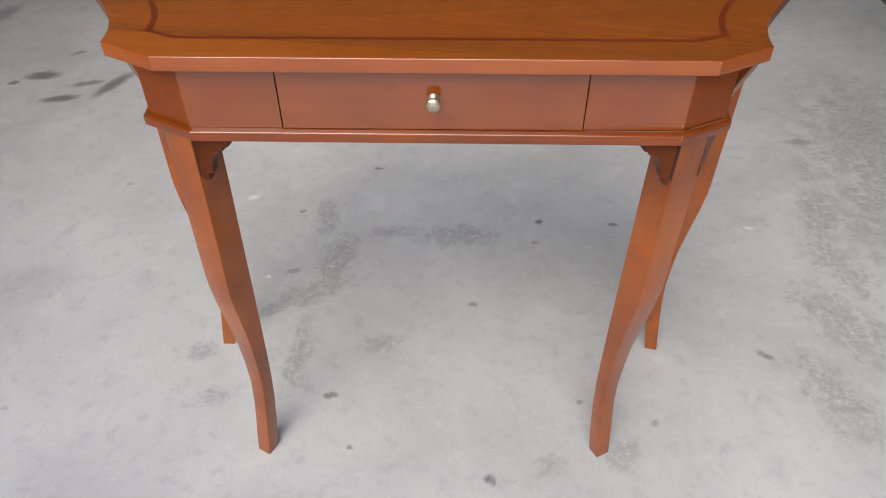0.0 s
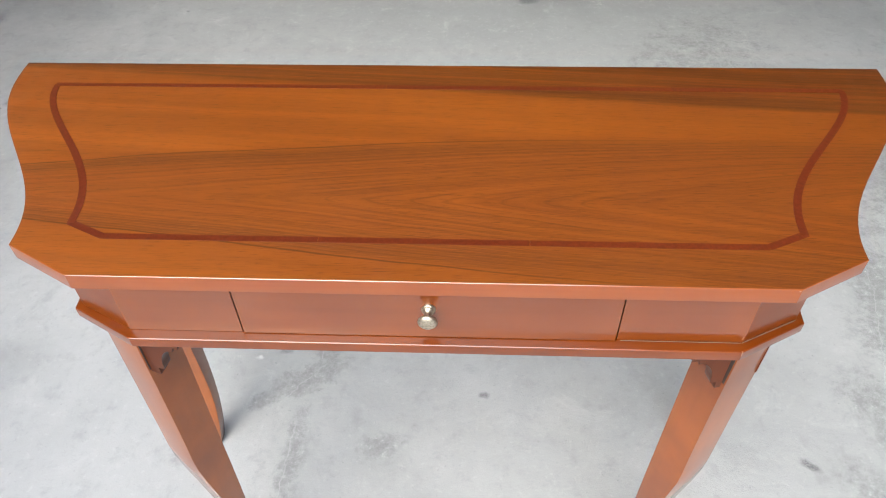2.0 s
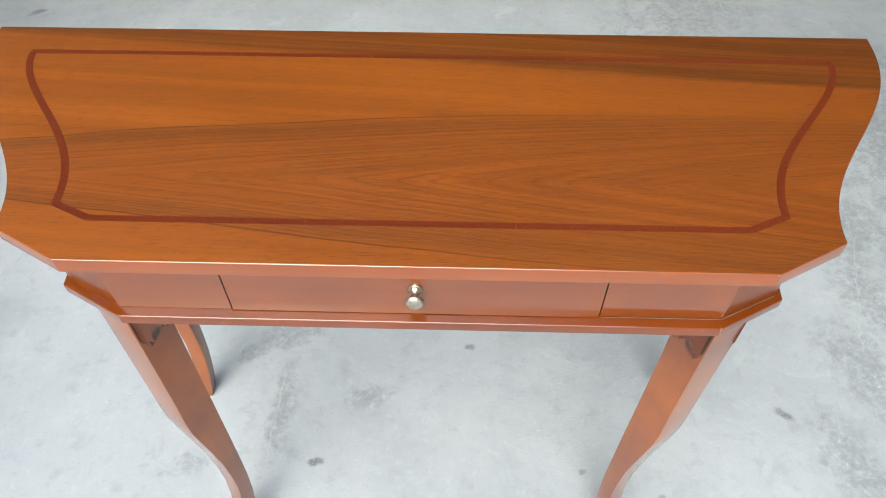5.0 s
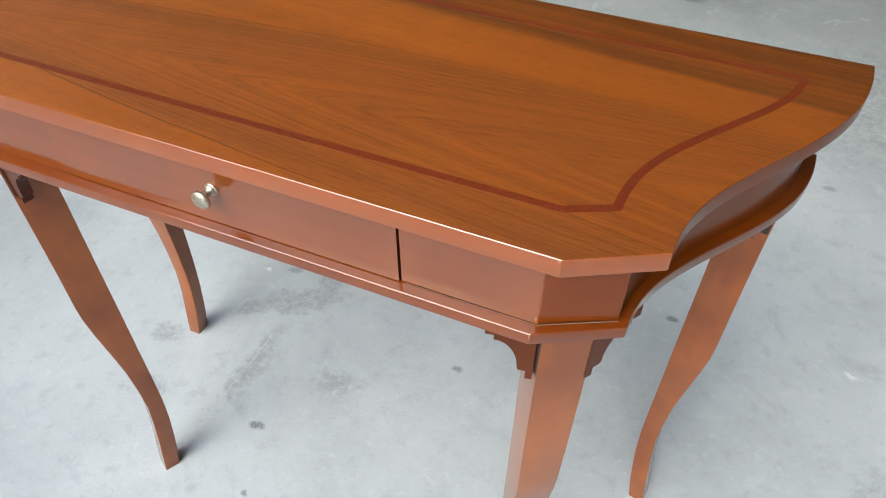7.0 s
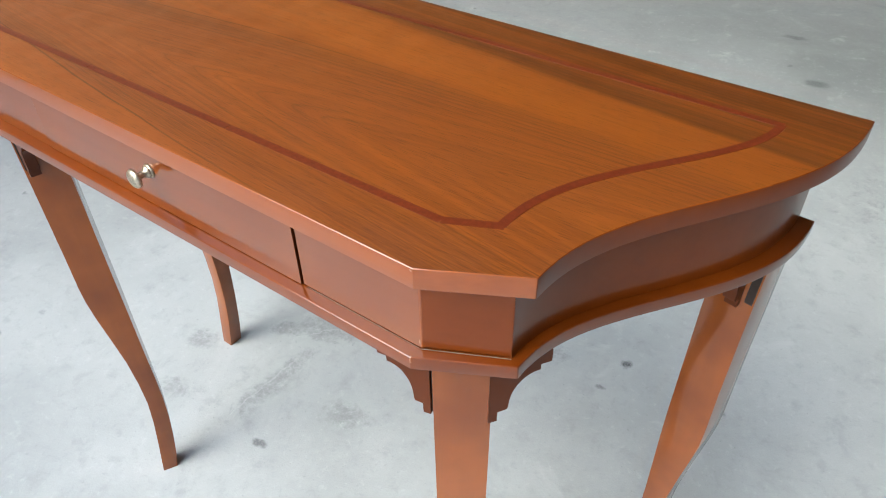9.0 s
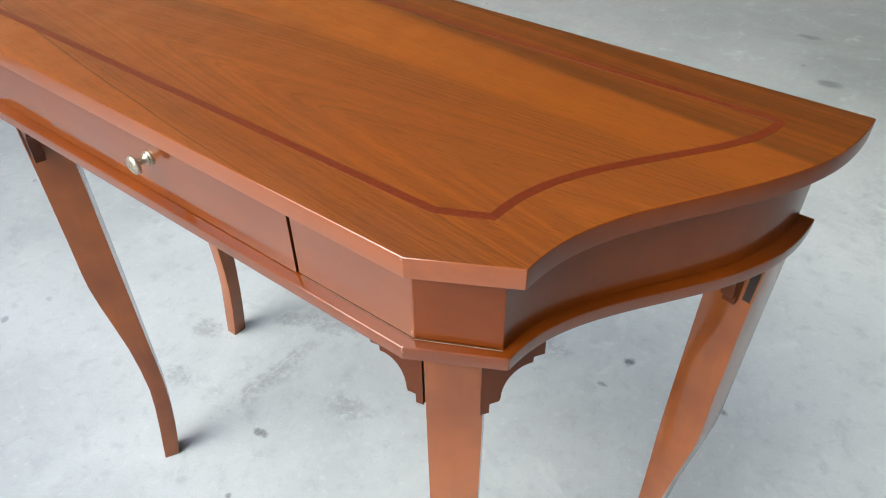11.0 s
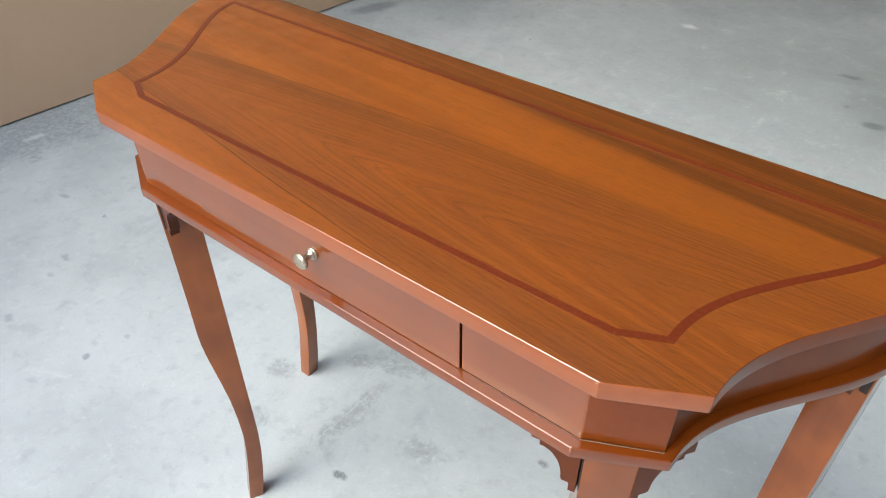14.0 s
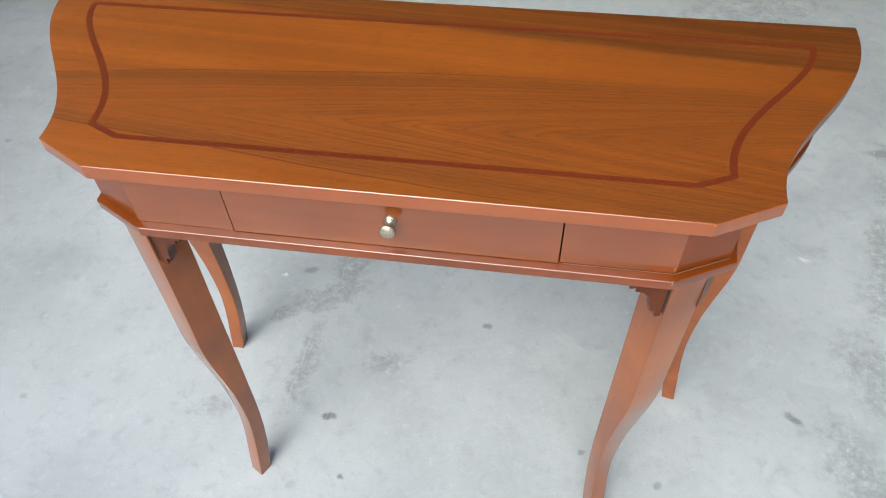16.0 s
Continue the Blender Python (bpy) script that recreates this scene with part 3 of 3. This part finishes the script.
# legs: height, inner face, outer face (out along the leg's own direction), middle across, width across
LEG_ROWS = [(SKIRT, -0.050, -0.006, 0.0220, 0.0440), (0.60, -0.0495, -0.0060, 0.0220, 0.0440), (0.50, -0.0485, -0.0050, 0.0215, 0.0430),
            (0.44, -0.0480, -0.0035, 0.0210, 0.0420), (0.415, -0.0478, -0.0040, 0.0205, 0.0410), (0.38, -0.0475, -0.0075, 0.0195, 0.0390),
            (0.33, -0.0470, -0.0135, 0.0175, 0.0350), (0.28, -0.0465, -0.0185, 0.0160, 0.0315), (0.23, -0.0462, -0.0210, 0.0150, 0.0285),
            (0.18, -0.0455, -0.0215, 0.0142, 0.0265), (0.13, -0.0425, -0.0175, 0.0140, 0.0255), (0.08, -0.0370, -0.0115, 0.0142, 0.0255),
            (0.04, -0.0310, -0.0060, 0.0146, 0.0260), (0.0, -0.0240, -0.0005, 0.0150, 0.0265)]


def leg_mesh():
    """Axes: x across, y inwards (the leg's face looks along -y), z up."""
    bm = bmesh.new()
    rows = [[bm.verts.new((mid + s * w / 2, -u, z)) for s, u in ((-1, out), (1, out), (1, inn), (-1, inn))] for z, inn, out, mid, w in LEG_ROWS]
    for p, q in zip(rows, rows[1:]):
        for k in range(4):
            bm.faces.new((p[k], p[(k + 1) % 4], q[(k + 1) % 4], q[k]))
    bm.faces.new(rows[0])
    bm.faces.new(rows[-1])
    long = [e for e in bm.edges if abs(e.verts[0].co.z - e.verts[1].co.z) > 0.01]
    bmesh.ops.bevel(bm, geom=long, offset=0.0016, segments=2, profile=0.6, affect="EDGES")
    return finish(bm, "leg", LEG, 18)


def mirrored(mesh, name):
    """The same shape seen in a mirror, across x."""
    bm = bmesh.new()
    bm.from_mesh(mesh)
    for v in bm.verts:
        v.co.x = -v.co.x
    bmesh.ops.reverse_faces(bm, faces=bm.faces)
    return finish(bm, name, LEG, 18)


LEG_MESH = leg_mesh()
LEG_MIRROR = mirrored(LEG_MESH, "leg")
# none of the legs stands quite true: the last two numbers tip it about x and y
for mesh, x, y, turn, rx, ry in ((LEG_MESH, 0.2950, 0.0207, 30.2, 1.2, 0.6), (LEG_MIRROR, -0.2955, 0.0212, -28.7, 0.72, 1.1),
                                 (LEG_MIRROR, 0.4695, 0.327, 80.0, -0.33, 1.3), (LEG_MESH, -0.4615, 0.331, -90.0, -0.66, 0.05)):
    leg = new("leg", mesh)
    leg.parent = table
    leg.matrix_basis = pose(x, y, SKIRT, rx, ry) @ pose(0, 0, -SKIRT, 0, 0, turn)
    # thin near-black strip painting the groove's shade beside the bracket, near the leg's outer arris
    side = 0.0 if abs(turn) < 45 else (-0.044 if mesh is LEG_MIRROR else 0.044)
    part("shade_strip", box(side - 0.0005, side + 0.0005, 0.0076, 0.0150, SKIRT - 0.062, SKIRT - 0.0005), DARK, leg, "dark strip painting the shade between leg and bracket")


def bracket_mesh(tongued):
    """A stepped and hollowed corner bracket; x runs from the leg along the frame, z down from 0."""
    steps = [(0, 0), (0.0414, 0), (0.0414, -0.0135), (0.0342, -0.0142), (0.0340, -0.0205)]
    steps += [(0.0340 - 0.0205 * math.sin(a), -0.0205 - 0.0370 * (1 - math.cos(a))) for a in (math.pi / 2 * k / 9 for k in range(10))]
    steps += [(0.0127, -0.0610), (0.0062, -0.0620), (0.0060, -0.0735), (0, -0.0738)]
    bm = bmesh.new()
    near = [bm.verts.new((x, -0.006, z)) for x, z in steps]
    far = [bm.verts.new((x, 0.006, z)) for x, z in steps]
    bm.faces.new(near)
    bm.faces.new(far[::-1])
    for i in range(len(steps)):
        j = (i + 1) % len(steps)
        bm.faces.new((near[j], near[i], far[i], far[j]))
    # tongue that joins it to the leg, with a groove in front
    if tongued:
        tongue = box(-0.010, 0.001, -0.0060, -0.0035, -0.072, 0)
        spare = bpy.data.meshes.new("tongue")
        tongue.to_mesh(spare)
        tongue.free()
        bm.from_mesh(spare)
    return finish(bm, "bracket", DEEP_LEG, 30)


LONG = {194: 1.02, 54: 1.18, 258: 1.03}
BRACKET, SIDE_BRACKET = bracket_mesh(True), bracket_mesh(False)
for sx in (1, -1):
    for x, y, turn in ((0.2862, 0.0345, 194), (0.3240, 0.0508, 54), (0.4365, 0.2880, 258)):
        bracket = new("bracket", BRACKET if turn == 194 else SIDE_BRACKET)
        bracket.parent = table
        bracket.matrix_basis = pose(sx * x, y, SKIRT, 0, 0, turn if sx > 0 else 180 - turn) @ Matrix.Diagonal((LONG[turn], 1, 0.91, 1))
